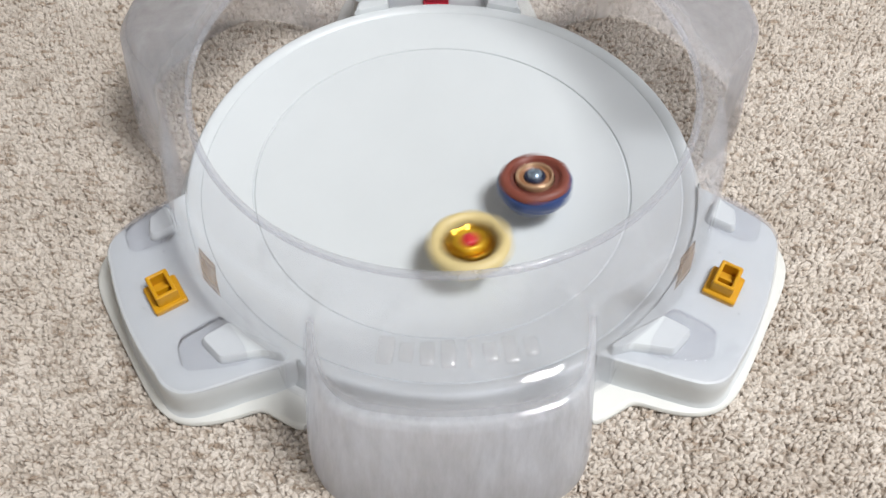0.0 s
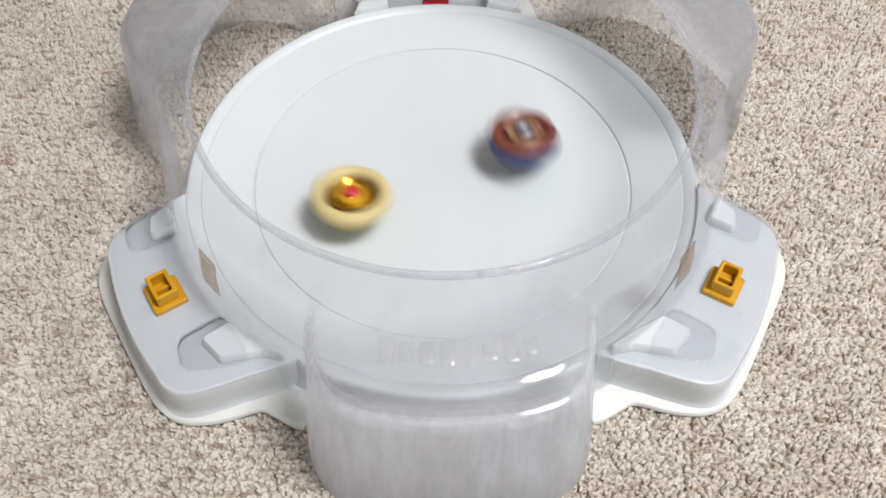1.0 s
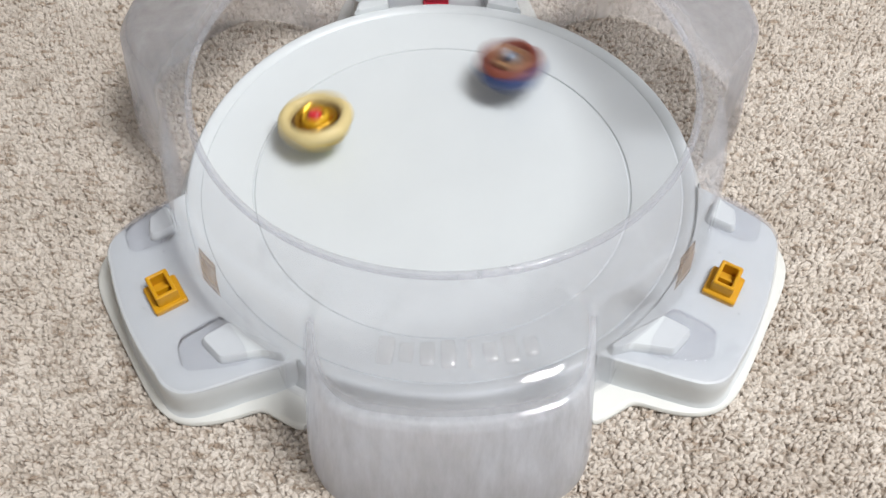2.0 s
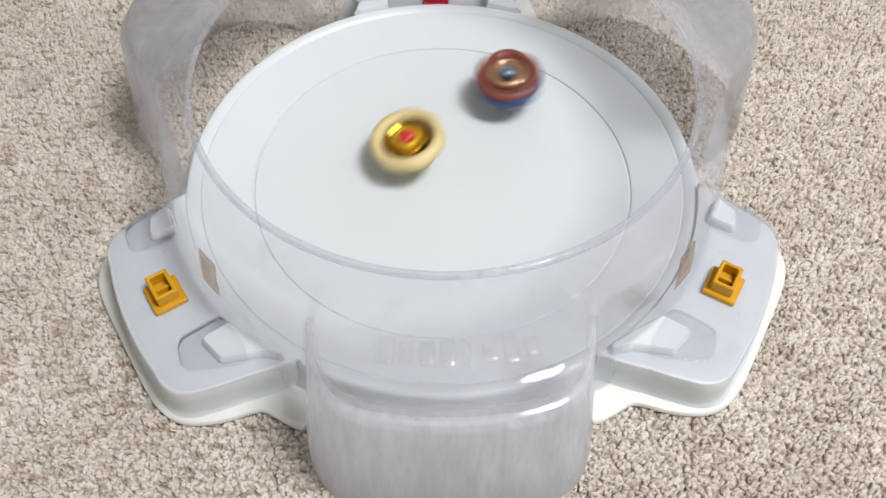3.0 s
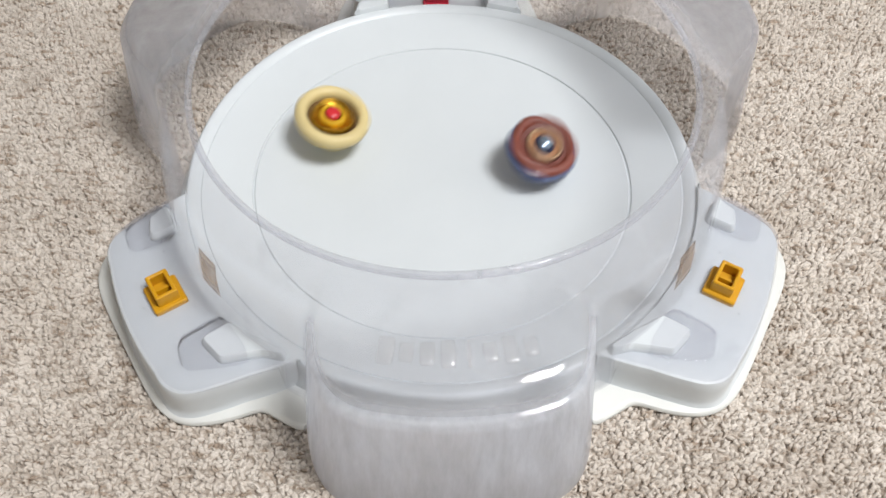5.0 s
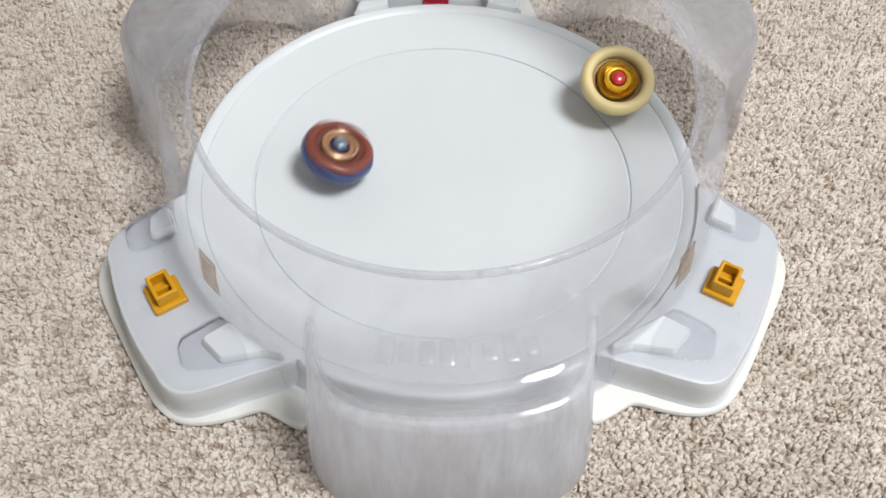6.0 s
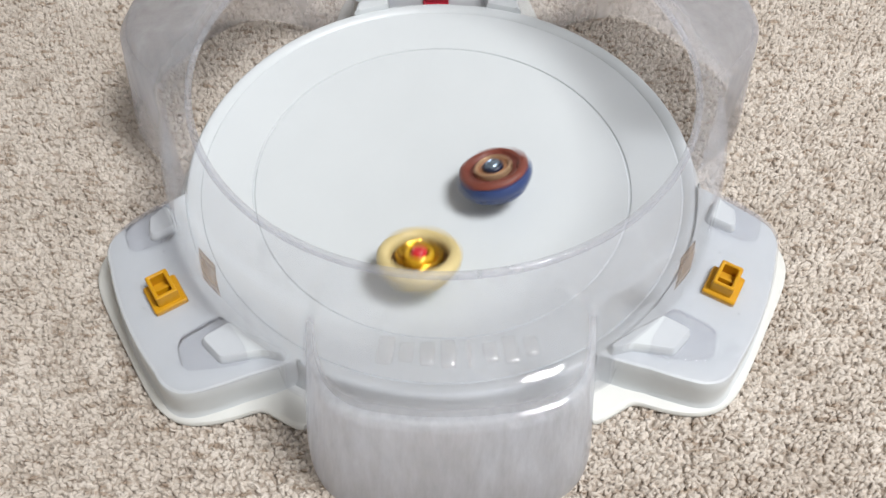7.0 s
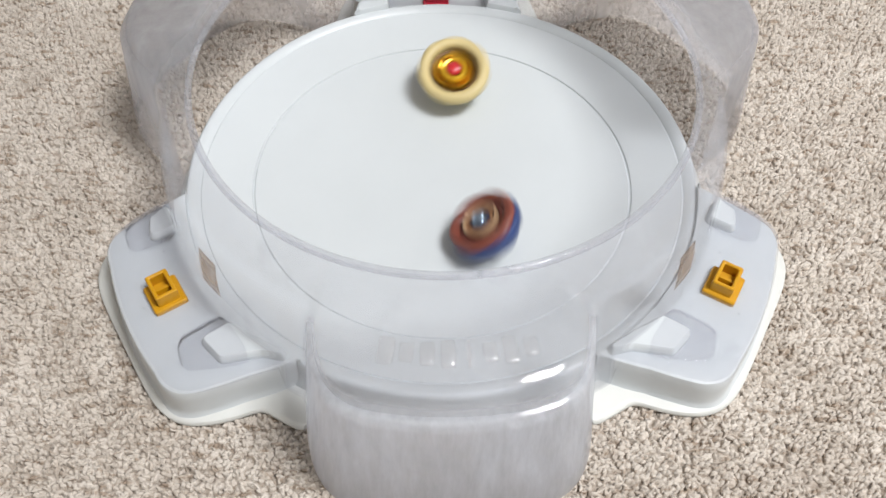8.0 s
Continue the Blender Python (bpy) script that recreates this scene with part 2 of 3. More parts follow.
def build_carpet():
    """Loop pile: small uneven yarn loops standing in rows."""
    rng = np.random.default_rng(7)
    step = 2.2
    xs, ys = np.arange(-430, 430, step), np.arange(-265, 275, step)
    gx, gy = np.meshgrid(xs, ys)
    gx = gx + (np.arange(len(ys)) % 2)[:, None] * step * 0.5
    gx = (gx + rng.normal(0, 0.65, gx.shape)).ravel()
    gy = (gy + rng.normal(0, 0.65, gy.shape)).ravel()
    keep = (np.hypot(gx, gy) > 158) & (np.abs(gx) < 275 + (gy + 265) * 0.26) & (rng.random(gx.size) > 0.015)
    gx, gy = gx[keep], gy[keep]
    n = gx.size
    # tufts of several loops, sunk and parted along their borders
    cols, lines = 132, 104
    tx, ty = np.meshgrid(np.arange(cols) * 7.2 - 470, np.arange(lines) * 6.0 - 310)
    tx = tx + (np.arange(lines) % 2)[:, None] * 3.6 + rng.normal(0, 1.2, tx.shape)
    ty = ty + rng.normal(0, 0.75, ty.shape)
    ci, cj = np.rint((gx + 470) / 7.2).astype(int), np.rint((gy + 310) / 6.0).astype(int)
    spots = [(tx[cj + b, ci + a], ty[cj + b, ci + a]) for a in (-2, -1, 0, 1) for b in (-1, 0, 1)]
    dist = np.stack([np.hypot(gx - px, gy - py) for px, py in spots])
    order = np.sort(dist, axis=0)
    near_d = order[1] - order[0]
    pick = np.argmin(dist, axis=0)
    mid = np.stack([np.stack([q[i] for q in spots])[pick, np.arange(n)] for i in (0, 1)], 1)
    seam = np.clip(1 - near_d / 2.4, 0, 1)
    stay = rng.random(n) > 0.32 * (seam > 0.5)
    gx, gy, seam, mid = gx[stay], gy[stay], seam[stay], mid[stay]
    n = gx.size
    gx = gx + (mid[:, 0] - gx) * 0.16
    gy = gy + (mid[:, 1] - gy) * 0.16
    rings, segs = 3, 7
    lat = np.array([0.15, 0.62, 1.12])
    ang = np.arange(segs) * 2 * np.pi / segs
    unit = np.concatenate([np.stack([np.cos(l) * np.cos(ang), np.cos(l) * np.sin(ang), np.full(segs, np.sin(l) ** 0.85)], 1) for l in lat] + [np.array([[0, 0, 1.0]])])
    k = len(unit)
    length = rng.uniform(1.5, 3.0, n)
    width = rng.uniform(1.1, 1.7, n)
    tall = rng.uniform(3.85, 4.35, n) - 1.9 * seam * rng.random(n)
    turn = rng.normal(0.15, 0.65, n)
    lean = rng.normal(0, 0.7, (n, 2))
    v = unit[None] * np.stack([length, width, tall], 1)[:, None] * (1 + rng.normal(0, 0.19, (n, k, 1)))
    c, s = np.cos(turn)[:, None], np.sin(turn)[:, None]
    x = v[..., 0] * c - v[..., 1] * s + gx[:, None] + lean[:, :1] * unit[None, :, 2]
    y = v[..., 0] * s + v[..., 1] * c + gy[:, None] + lean[:, 1:] * unit[None, :, 2]
    z = v[..., 2] - 4.3
    co = np.stack([x, y, z], -1).reshape(-1, 3) * MM
    quads = []
    for r in range(rings - 1):
        for i in range(segs):
            j = (i + 1) % segs
            quads.append((r * segs + i, r * segs + j, (r + 1) * segs + j, (r + 1) * segs + i))
    tris = [((rings - 1) * segs + i, (rings - 1) * segs + (i + 1) % segs, rings * segs) for i in range(segs)]
    qa, ta = np.array(quads), np.array(tris)
    base = np.arange(n)[:, None, None] * k
    loops = np.concatenate([(qa[None] + base).reshape(n, -1), (ta[None] + base).reshape(n, -1)], 1).ravel()
    sizes = np.tile(np.array([4] * len(quads) + [3] * len(tris)), n)
    me = bpy.data.meshes.new("carpet_loops")
    me.vertices.add(len(co))
    me.vertices.foreach_set("co", co.ravel())
    me.loops.add(len(loops))
    me.loops.foreach_set("vertex_index", loops.astype(np.int32))
    me.polygons.add(len(sizes))
    me.polygons.foreach_set("loop_start", np.concatenate([[0], np.cumsum(sizes)[:-1]]).astype(np.int32))
    me.polygons.foreach_set("use_smooth", np.ones(len(sizes), dtype=bool))
    me.update(calc_edges=True)
    me.materials.append(YARN)
    tagged(new("carpet_loops", me), "beige and brown flecked loop-pile carpet", "carpet", kind="stuff")


# ---- the white arena base ----
DISH = [(0, 5.2), (20, 5.4), (45, 6.2), (70, 7.7), (95, 9.9), (112, 12.2), (120.9, 13.6), (121.7, 12.75), (122.4, 12.9), (122.9, 14.0), (124.2, 14.4),
        (133, 16.4), (142, 18.7), (150, 20.8), (152.7, 21.6), (153.3, 20.95), (153.9, 21.1), (154.6, 22.1), (158, 23.5), (160, 24.0)]


def dish_height(r):
    return float(np.interp(r, [a for a, b in DISH], [b for a, b in DISH]))


def flange_radius(theta):
    dp, dw = near(theta, POCKET_AXES), near(theta, WING_AXES)
    ring = 169.5 + (18.5 if abs(wrap(theta - 270)) < 60 else 3.0) * smoothstep(22.5, 25.5, abs(dp))
    return soft_max(ring, box_radius(dw, 220, 83.5, 5.4), 6)


def build_base():
    base = thing("toy_arena", pose(0, 0, 0, 0, 0, 1.75), "white moulded plastic spinning-top arena base on the carpet", "toy arena")
    under = [(160.9, 23.9), (161.9, 23.2), (162.6, 22.0), (163.2, 18), (165.2, 8), (167.5, 4.2)]
    part("dish", lathe(DISH + under + [(167.5, 1.2), (0, 1.0)], 192), WHITE, base, "shallow white dish with a fine ring line")
    bm = bmesh.new()
    ts = [i * 1.0 for i in range(360)]
    rad = [flange_radius(t) for t in ts]

    def ring(d, z):
        return [((r - d) * math.cos(radians(t)), (r - d) * math.sin(radians(t)), z) for t, r in zip(ts, rad)]
    loft(bm, [ring(1.2, -1.0), ring(0, 0.4), ring(0.2, 2.2), ring(1.4, 3.4), ring(3.5, 3.8), [(165 * math.cos(radians(t)), 165 * math.sin(radians(t)), 4.4) for t in ts]], True, True, False)
    part("foot_flange", bm, CREAM, base, "ivory foot flange lying on the carpet")
    for k in range(3):
        m = wing_place(k)
        layers = [(-4.0, 3.0), (-2.6, 5.0), (-1.8, 9), (-1.2, 18), (-0.6, 26.4), (0.2, 27.6), (1.6, 28.0)]
        if k:
            bm = wing_solid(69, 60.5)
            bm.transform(m)
            part("wing", bm, WHITE, base, "white side platform with rounded corners")
        else:
            # rear wing: two shoulders and a back bar round a sunken bay
            for side in (1, -1):
                bm = bmesh.new()
                arc = [(161.3 * math.cos(radians(d)), 161.3 * math.sin(radians(d))) for d in np.linspace(22.4, 13.6, 8)]
                prism(bm, rounded([(208, 38), (206, 48), (193, 56.5), (171, 61)], [2, 8, 10, 4], 5) + arc, layers[1:])
                bm.transform(m @ Matrix.Diagonal((1, side, 1, 1)))
                part("shoulder", bm, WHITE, base)
            bm = bmesh.new()
            prism(bm, rounded([(161, -40), (207, -40), (207, 40), (161, 40)], 2, 3), [(0, 3), (0, 11), (0.6, 11.6)])
            bm.transform(m)
            part("sunken_bay", bm, WHITE, base)
        for pts, top in (([(164, 38), (182, 38.5), (178, 56.5), (158, 64.5), (149, 73), (146.5, 70), (153, 57)], 33.6), ([(161.8, -39), (180, -39), (174.5, -53), (161, -58)], 33.6)):
            if k == 0:
                top = 33.0
                if pts[0][1] < 0:
                    pts = [(161.8, -40), (182, -40), (178, -58), (161, -64)]
                else:
                    pts = [(161.8, 40), (182, 40), (178, 58), (161, 64)]
            bm = bmesh.new()
            prism(bm, rounded(pts, 4.0, 5), [(-1, 27.6), (-0.2, 31), (0.4, top - 1.0), (1.3, top)], True, True)
            bm.transform(m)
            part("locking_block", bm, WHITE, base)
        if k:
            build_clip(base, m, YELLOW, "bright yellow hollow clip pushed through the platform")
        else:
            build_clip(base, m @ Matrix.Translation((-5 * MM, 0, -17 * MM)), RED, "red plastic clip in the rear bay")
    build_specks(base)


def wing_solid(front, rear):
    """A side platform: soft outer corners, and an inner edge that follows the dish."""
    polar = wing_polar(front, rear)
    angles = np.linspace(polar[0][0] + 0.1, polar[-1][0] - 0.1, 120)
    bm = bmesh.new()
    rows = []
    for d in angles:
        r = max(162.6, float(np.interp(d, [q[0] for q in polar], [q[1] for q in polar])))
        c, t = math.cos(radians(d)), math.sin(radians(d))
        inner = 161.4
        line = [(inner, 20), (inner, 27.6), (inner + 0.6, 28.0)] + [(inner + 0.6 + (r - 2.0 - inner) * f, 28.0) for f in (0.34, 0.67)]
        line += [(max(inner + 0.8, r - 1.6), 28.0), (r - 0.3, 27.6), (r + 0.5, 26.4), (r + 1.2, 18), (r + 1.8, 9), (r + 2.6, 5.5), (r + 4.4, 3.4)]
        rows.append([(a * c, a * t, z) for a, z in line])
    loft(bm, rows, closed=False)
    return bm


def build_specks(base):
    """A few grey scuff specks on the side platforms."""
    rng = random.Random(3)
    for k in (1, 2):
        for i in range(6):
            bm = bmesh.new()
            bmesh.ops.create_icosphere(bm, subdivisions=1, radius=rng.uniform(0.35, 0.7) * MM)
            bm.transform(wing_place(k) @ Matrix.Translation((rng.uniform(174, 204) * MM, rng.uniform(-30, 30) * MM, 28.05 * MM)) @ Matrix.Diagonal((1, rng.uniform(0.6, 1.6), 0.15, 1)))
            part("speck", bm, GREYDOT, base)


def build_clip(base, m, material, label):
    """A hollow locking clip: stepped foot plate, square tube with a cross bar inside."""
    bm = bmesh.new()
    foot = rounded([(177, -9), (196, -9), (196, 11), (177, 11)], 1.6, 3)
    prism(bm, foot, [(0, 28.0), (0, 31.0), (0.7, 31.8)])
    bm.transform(m)
    clip = part("clip", bm, material, base, label)
    bm = bmesh.new()
    outer = rounded([(180, -9), (192.5, -9), (192.5, 8.5), (180, 8.5)], 1.2, 3)
    lip = rounded([(181.6, -7.4), (190.9, -7.4), (190.9, 6.9), (181.6, 6.9)], 1.0, 3)
    inner = rounded([(182.2, -6.8), (190.3, -6.8), (190.3, 6.3), (182.2, 6.3)], 0.9, 3)
    rings = [[(x, y, z) for x, y in o] for o, z in ((outer, 31.0), (outer, 39.2), (inset(outer, 0.6), 39.8), (lip, 39.8), (inner, 39.2), (inner, 32.0))]
    loft(bm, rings, True, False, True)
    bm.transform(m)
    part("tube", bm, material, clip)
    bm = bmesh.new()
    prism(bm, rounded([(182, -1.0), (190.5, -1.0), (190.5, 1.0), (182, 1.0)], 0.5, 2), [(0, 31.5), (0, 35.6), (0.2, 35.9)])
    bm.transform(m)
    part("cross_bar", bm, material, clip)


# ---- the clear cover ----
RIM_R, RIM_Z = 140.9, 106.5
WALL = [(0, 171.0), (29.5, 169.0), (50, 167.4), (70, 165.0), (84, 161.5), (92, 156.5), (99, 150.5), (103.5, 145.5), (106.5, 140.9)]


def wall_radius(z):
    """The round wall between the pockets: nearly upright, with a soft shoulder under the rim."""
    return float(np.interp(z, [q[0] for q in WALL], [q[1] for q in WALL]))


def pocket_radius(theta, z):
    f = z / 86.0
    d = near(theta, POCKET_AXES)
    s = abs(math.sin(radians(d))) if abs(d) < 90 else 1.0
    if abs(wrap(theta - 270)) < 60:
        reach, half, p = 218.5 - 12.0 * f, 81.0 - 11.5 * f, 7.5
    else:
        # rear pockets: square towards the back, rounded towards the side platforms
        reach, half, p = (233.0 - 21.0 * f, 93.0 - 23.0 * f, 8.0) if abs(wrap(theta - 90)) < 60 else (233.0 - 21.0 * f, 85.0 + 1.0 * f, 4.0)
    return ((1 / reach) ** p + (s / half) ** p) ** (-1 / p)


def shell_radius(theta, z):
    return soft_max(wall_radius(z), pocket_radius(theta, z), 9.0)


def wing_cover_radius(theta):
    k = min(range(3), key=lambda i: abs(wrap(theta - WING_AXES[i])))
    d = wrap(theta - WING_AXES[k]) * (-1 if k == 2 else 1)
    rim = SIDE_WING if k else REAR_WING
    return float(np.interp(d, [q[0] for q in rim], [q[1] for q in rim], 0.0, 0.0)) - 1.0


def lid_height(r):
    """Pocket lid: nearly flat, bending down past its text band."""
    return float(np.interp(r, (RIM_R, 160, 189.5, 192.6, 195.2, 197.2, 198.6, 199.4, 199.9), (106.5, 104.0, 99.8, 98.8, 97.5, 95.8, 93.8, 91.4, 88.0)))


def cover_profile(theta):
    """Points from the rim down to the foot (pocket) or out over the platform (wing)."""
    top = 84.0
    edge = shell_radius(theta, top)
    pts = []
    bulge = smoothstep(166, 198, edge)
    for i in range(21):
        f = i / 20
        r = RIM_R + (edge - 5.0 - RIM_R) * f
        wall = 88.0 + (RIM_Z - 88.0) * (1 - f ** 1.5)
        lid = lid_height(RIM_R + 59.0 * f)
        pts.append((r, wall + (lid - wall) * bulge))
    for a in (25, 50, 75):
        pts.append((edge - 5.0 + 5.0 * math.sin(radians(a)), 84.0 + 4.0 * math.cos(radians(a))))
    for z in (82, 74, 66, 58, 50, 42, 36, 32):
        pts.append((shell_radius(theta, z), z))
    bound = 26.5 if abs(wrap(theta - 270)) < 60 else 30.0
    w = 1 - smoothstep(bound, bound + 3, abs(near(theta, POCKET_AXES)))
    wall = shell_radius(theta, 29.5)
    out = max(wing_cover_radius(theta), wall + 1.5)
    low = [(z, shell_radius(theta, z)) for z in (28, 23, 18, 13, 8, 4, 1, 0.2)]
    flat = [(29.6, wall + 1.0)] + [(29.3, wall + 1.0 + (out - wall - 1.0) * f) for f in (0.2, 0.4, 0.6, 0.8, 1.0)] + [(27.8, out + 0.9), (25.8, out + 1.2)]
    on_wing = wing_cover_radius(theta) > wall + 1
    for (zl, rl), (zf, rf) in zip(low, flat):
        if not on_wing:
            zf, rf = max(4.4, zl + 4), wall + (29 - zl) * 0.12
        pts.append((rf + (rl - rf) * w, zf + (zl - zf) * w))
    return pts


def is_pocket_wall(c):
    theta = math.degrees(math.atan2(c.y, c.x))
    return c.z < 0.083 and math.hypot(c.x, c.y) * 1000 > wall_radius(c.z * 1000) + 1.2 and abs(near(theta, POCKET_AXES)) < 31


def build_cover():
    cover = thing("arena_cover", pose(0.6 * MM, 0.8 * MM, 0, 0, 0, 1.75), "clear scuffed plastic cover with three pockets on a toy arena", "toy cover")
    steps = 480
    profiles = [cover_profile(360 * i / steps) for i in range(steps)]
    bm = bmesh.new()
    rings = []
    for j in range(len(profiles[0])):
        rings.append([(pr[j][0] * math.cos(2 * math.pi * i / steps), pr[j][0] * math.sin(2 * math.pi * i / steps), pr[j][1]) for i, pr in enumerate(profiles)])
    loft(bm, rings)
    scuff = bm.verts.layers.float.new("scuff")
    rear_dim = bm.verts.layers.float.new("rear_dim")
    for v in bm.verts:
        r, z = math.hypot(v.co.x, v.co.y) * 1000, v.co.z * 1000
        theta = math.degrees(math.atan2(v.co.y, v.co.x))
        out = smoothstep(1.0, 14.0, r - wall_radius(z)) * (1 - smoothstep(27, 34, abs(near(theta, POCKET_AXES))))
        # front pocket scuffed below its lid; rear ones all over, room's dimness painted in
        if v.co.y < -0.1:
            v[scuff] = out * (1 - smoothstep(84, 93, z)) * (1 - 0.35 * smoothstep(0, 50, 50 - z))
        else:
            v[scuff], v[rear_dim] = (0.56 - 0.26 * smoothstep(0.0, 60.0, 80.0 - z)) * out, out
    low = [f for f in bm.faces if is_pocket_wall(f.calc_center_median())]
    pockets = bm.copy()
    bmesh.ops.delete(bm, geom=low, context="FACES")
    bmesh.ops.delete(pockets, geom=[f for f in pockets.faces if not is_pocket_wall(f.calc_center_median())], context="FACES")
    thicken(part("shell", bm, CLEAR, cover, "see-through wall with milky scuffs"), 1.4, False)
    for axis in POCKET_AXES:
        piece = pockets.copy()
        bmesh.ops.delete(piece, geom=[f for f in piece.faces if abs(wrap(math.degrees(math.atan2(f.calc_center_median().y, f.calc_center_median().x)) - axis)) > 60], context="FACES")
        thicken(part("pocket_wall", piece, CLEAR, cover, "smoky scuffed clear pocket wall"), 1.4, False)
    pockets.free()
    lip = [(RIM_R + a * 0.8, RIM_Z + b * 0.8) for a, b in ((-1.5, -1.6), (-2.4, 0.2), (-2.2, 1.4), (-1.0, 2.1), (0.8, 2.0), (2.2, 0.8), (2.6, -1.0), (1.0, -1.7), (-1.5, -1.6))]
    part("rim", lathe(lip, 192), RIMCLEAR, cover, "thick rounded clear rim")
    for k in range(3):
        m = wing_place(k)
        rear = [(166, -34), (193, -36), (190, -54), (164, -61)] if k else [(163, -32), (193, -33), (196, -52), (161, -66)]
        for pts in ([(166, 32), (193, 33), (197, 51), (163, 67)], rear):
            bm = bmesh.new()
            prism(bm, rounded(pts, 7.0, 6), [(-0.8, 29.6), (-0.2, 30.3), (0.3, 33.2), (0.9, 34.9), (1.7, 35.6)], False, True)
            bm.transform(m)
            thicken(part("lock_housing", bm, HOUSING, cover), 0.5)
    # raised lettering, kept as plain bars
    for i, (wd, ht) in enumerate(((9.6, 13), (8.6, 9), (8.6, 11), (8.6, 13), (4, 13), (8.6, 9), (8.6, 13), (8.6, 9))):
        a = radians(270 - 9.6 + i * 2.95)
        r = 178.5
        bm = bmesh.new()
        prism(bm, rounded([(-ht / 2, -wd / 2 + 1), (ht / 2, -wd / 2 + 1), (ht / 2, wd / 2 - 1), (-ht / 2, wd / 2 - 1)], 2.2, 5), [(0, -0.4), (0.15, 0.7), (0.5, 1.2), (1.0, 1.4)])
        bm.transform(Matrix.Rotation(a, 4, "Z") @ Matrix.Translation((r * MM, 0, 101.4 * MM)) @ Matrix.Rotation(radians(8.5), 4, "Y"))
        part("raised_bar", bm, EMBOSS, cover)
    # discoloured tape patches on the wall above each side platform
    for k in (1, 2):
        bm = bmesh.new()
        rings = []
        for z in (55, 61, 67, 73, 79):
            rings.append([((wall_radius(z) + 1.3) * math.cos(radians(a)), (wall_radius(z) + 1.3) * math.sin(radians(a)), z) for a in np.linspace(-2.6, 2.6, 8) - (z - 67) * 0.02])
        loft(bm, rings, closed=False)
        bm.transform(wing_place(k) @ Matrix.Rotation(radians(9.8), 4, "Z"))
        thicken(part("tape_patch", bm, TAPE, cover, "faded brown patch of old tape"), 0.3)


# ---- the two spinning tops ----
def build_gold_top():
    top = thing("gold_spinning_top", pose(0, 0, 0), "cream and gold plastic battle top with a red centre, spinning", "spinning top", "battling tops")
    part("driver", lathe([(0, 0), (1.6, 0.1), (3.0, 1.0), (4.2, 3.6), (7.6, 6.2), (10.2, 8.4), (11, 12.5), (9, 13.5)], 48), G_TIP, top, "yellow-green driver tip")
    part("disc", lathe([(8, 12.8), (17.8, 13.4), (19.4, 14.6), (19.4, 16.8), (18.2, 18), (9, 18.2)], 72, 6, 1.6, 15), G_UNDER, top)
    part("lower_ring", lathe([(14, 17.2), (19.6, 17.4), (22.2, 18.8), (23.6, 21.0), (23.8, 23.4), (16, 23.6)], 120, 6, 1.8, 18), G_UNDER, top, "olive-yellow lower ring")
    part("attack_ring", lathe([(16.4, 22.6), (23.6, 22.4), (24.8, 23.6), (25.2, 25.4), (24.9, 27.6), (23.8, 29.4), (22.2, 30.4), (20.4, 30.5), (18.4, 30.0), (17.2, 28.8), (16.6, 26.4), (16.4, 22.6)], 120, 6, 1.2, 19, 0.05), G_RING, top, "cream-yellow translucent outer ring")
    part("groove", lathe([(17.2, 25.0), (16.4, 24.2), (14.4, 24.0), (12.8, 22)], 72), G_GROOVE, top, "dark bronze groove")
    part("gold_blade", lathe([(14.0, 22.0), (14.8, 25.8), (14.4, 27.4), (13.4, 28.2), (12.4, 27.6), (11.2, 26.2), (9.4, 25.8), (8.4, 24)], 96, 3, 1.6, 11), G_GOLD, top, "shiny gold-plated inner blade")
    cap = part("cap", lathe([(9.0, 24.6), (9.2, 27.6), (8.6, 29.0), (7.4, 29.8), (6.0, 29.4), (5.4, 28)], 64, 3, 0.5, 8.5), G_CAP, top)
    part("chip", lathe([(5.0, 28.4), (4.8, 30.0), (4.0, 30.9), (2.4, 31.4), (0, 31.6)], 48), G_RED, cap, "glossy red centre chip")
    return top


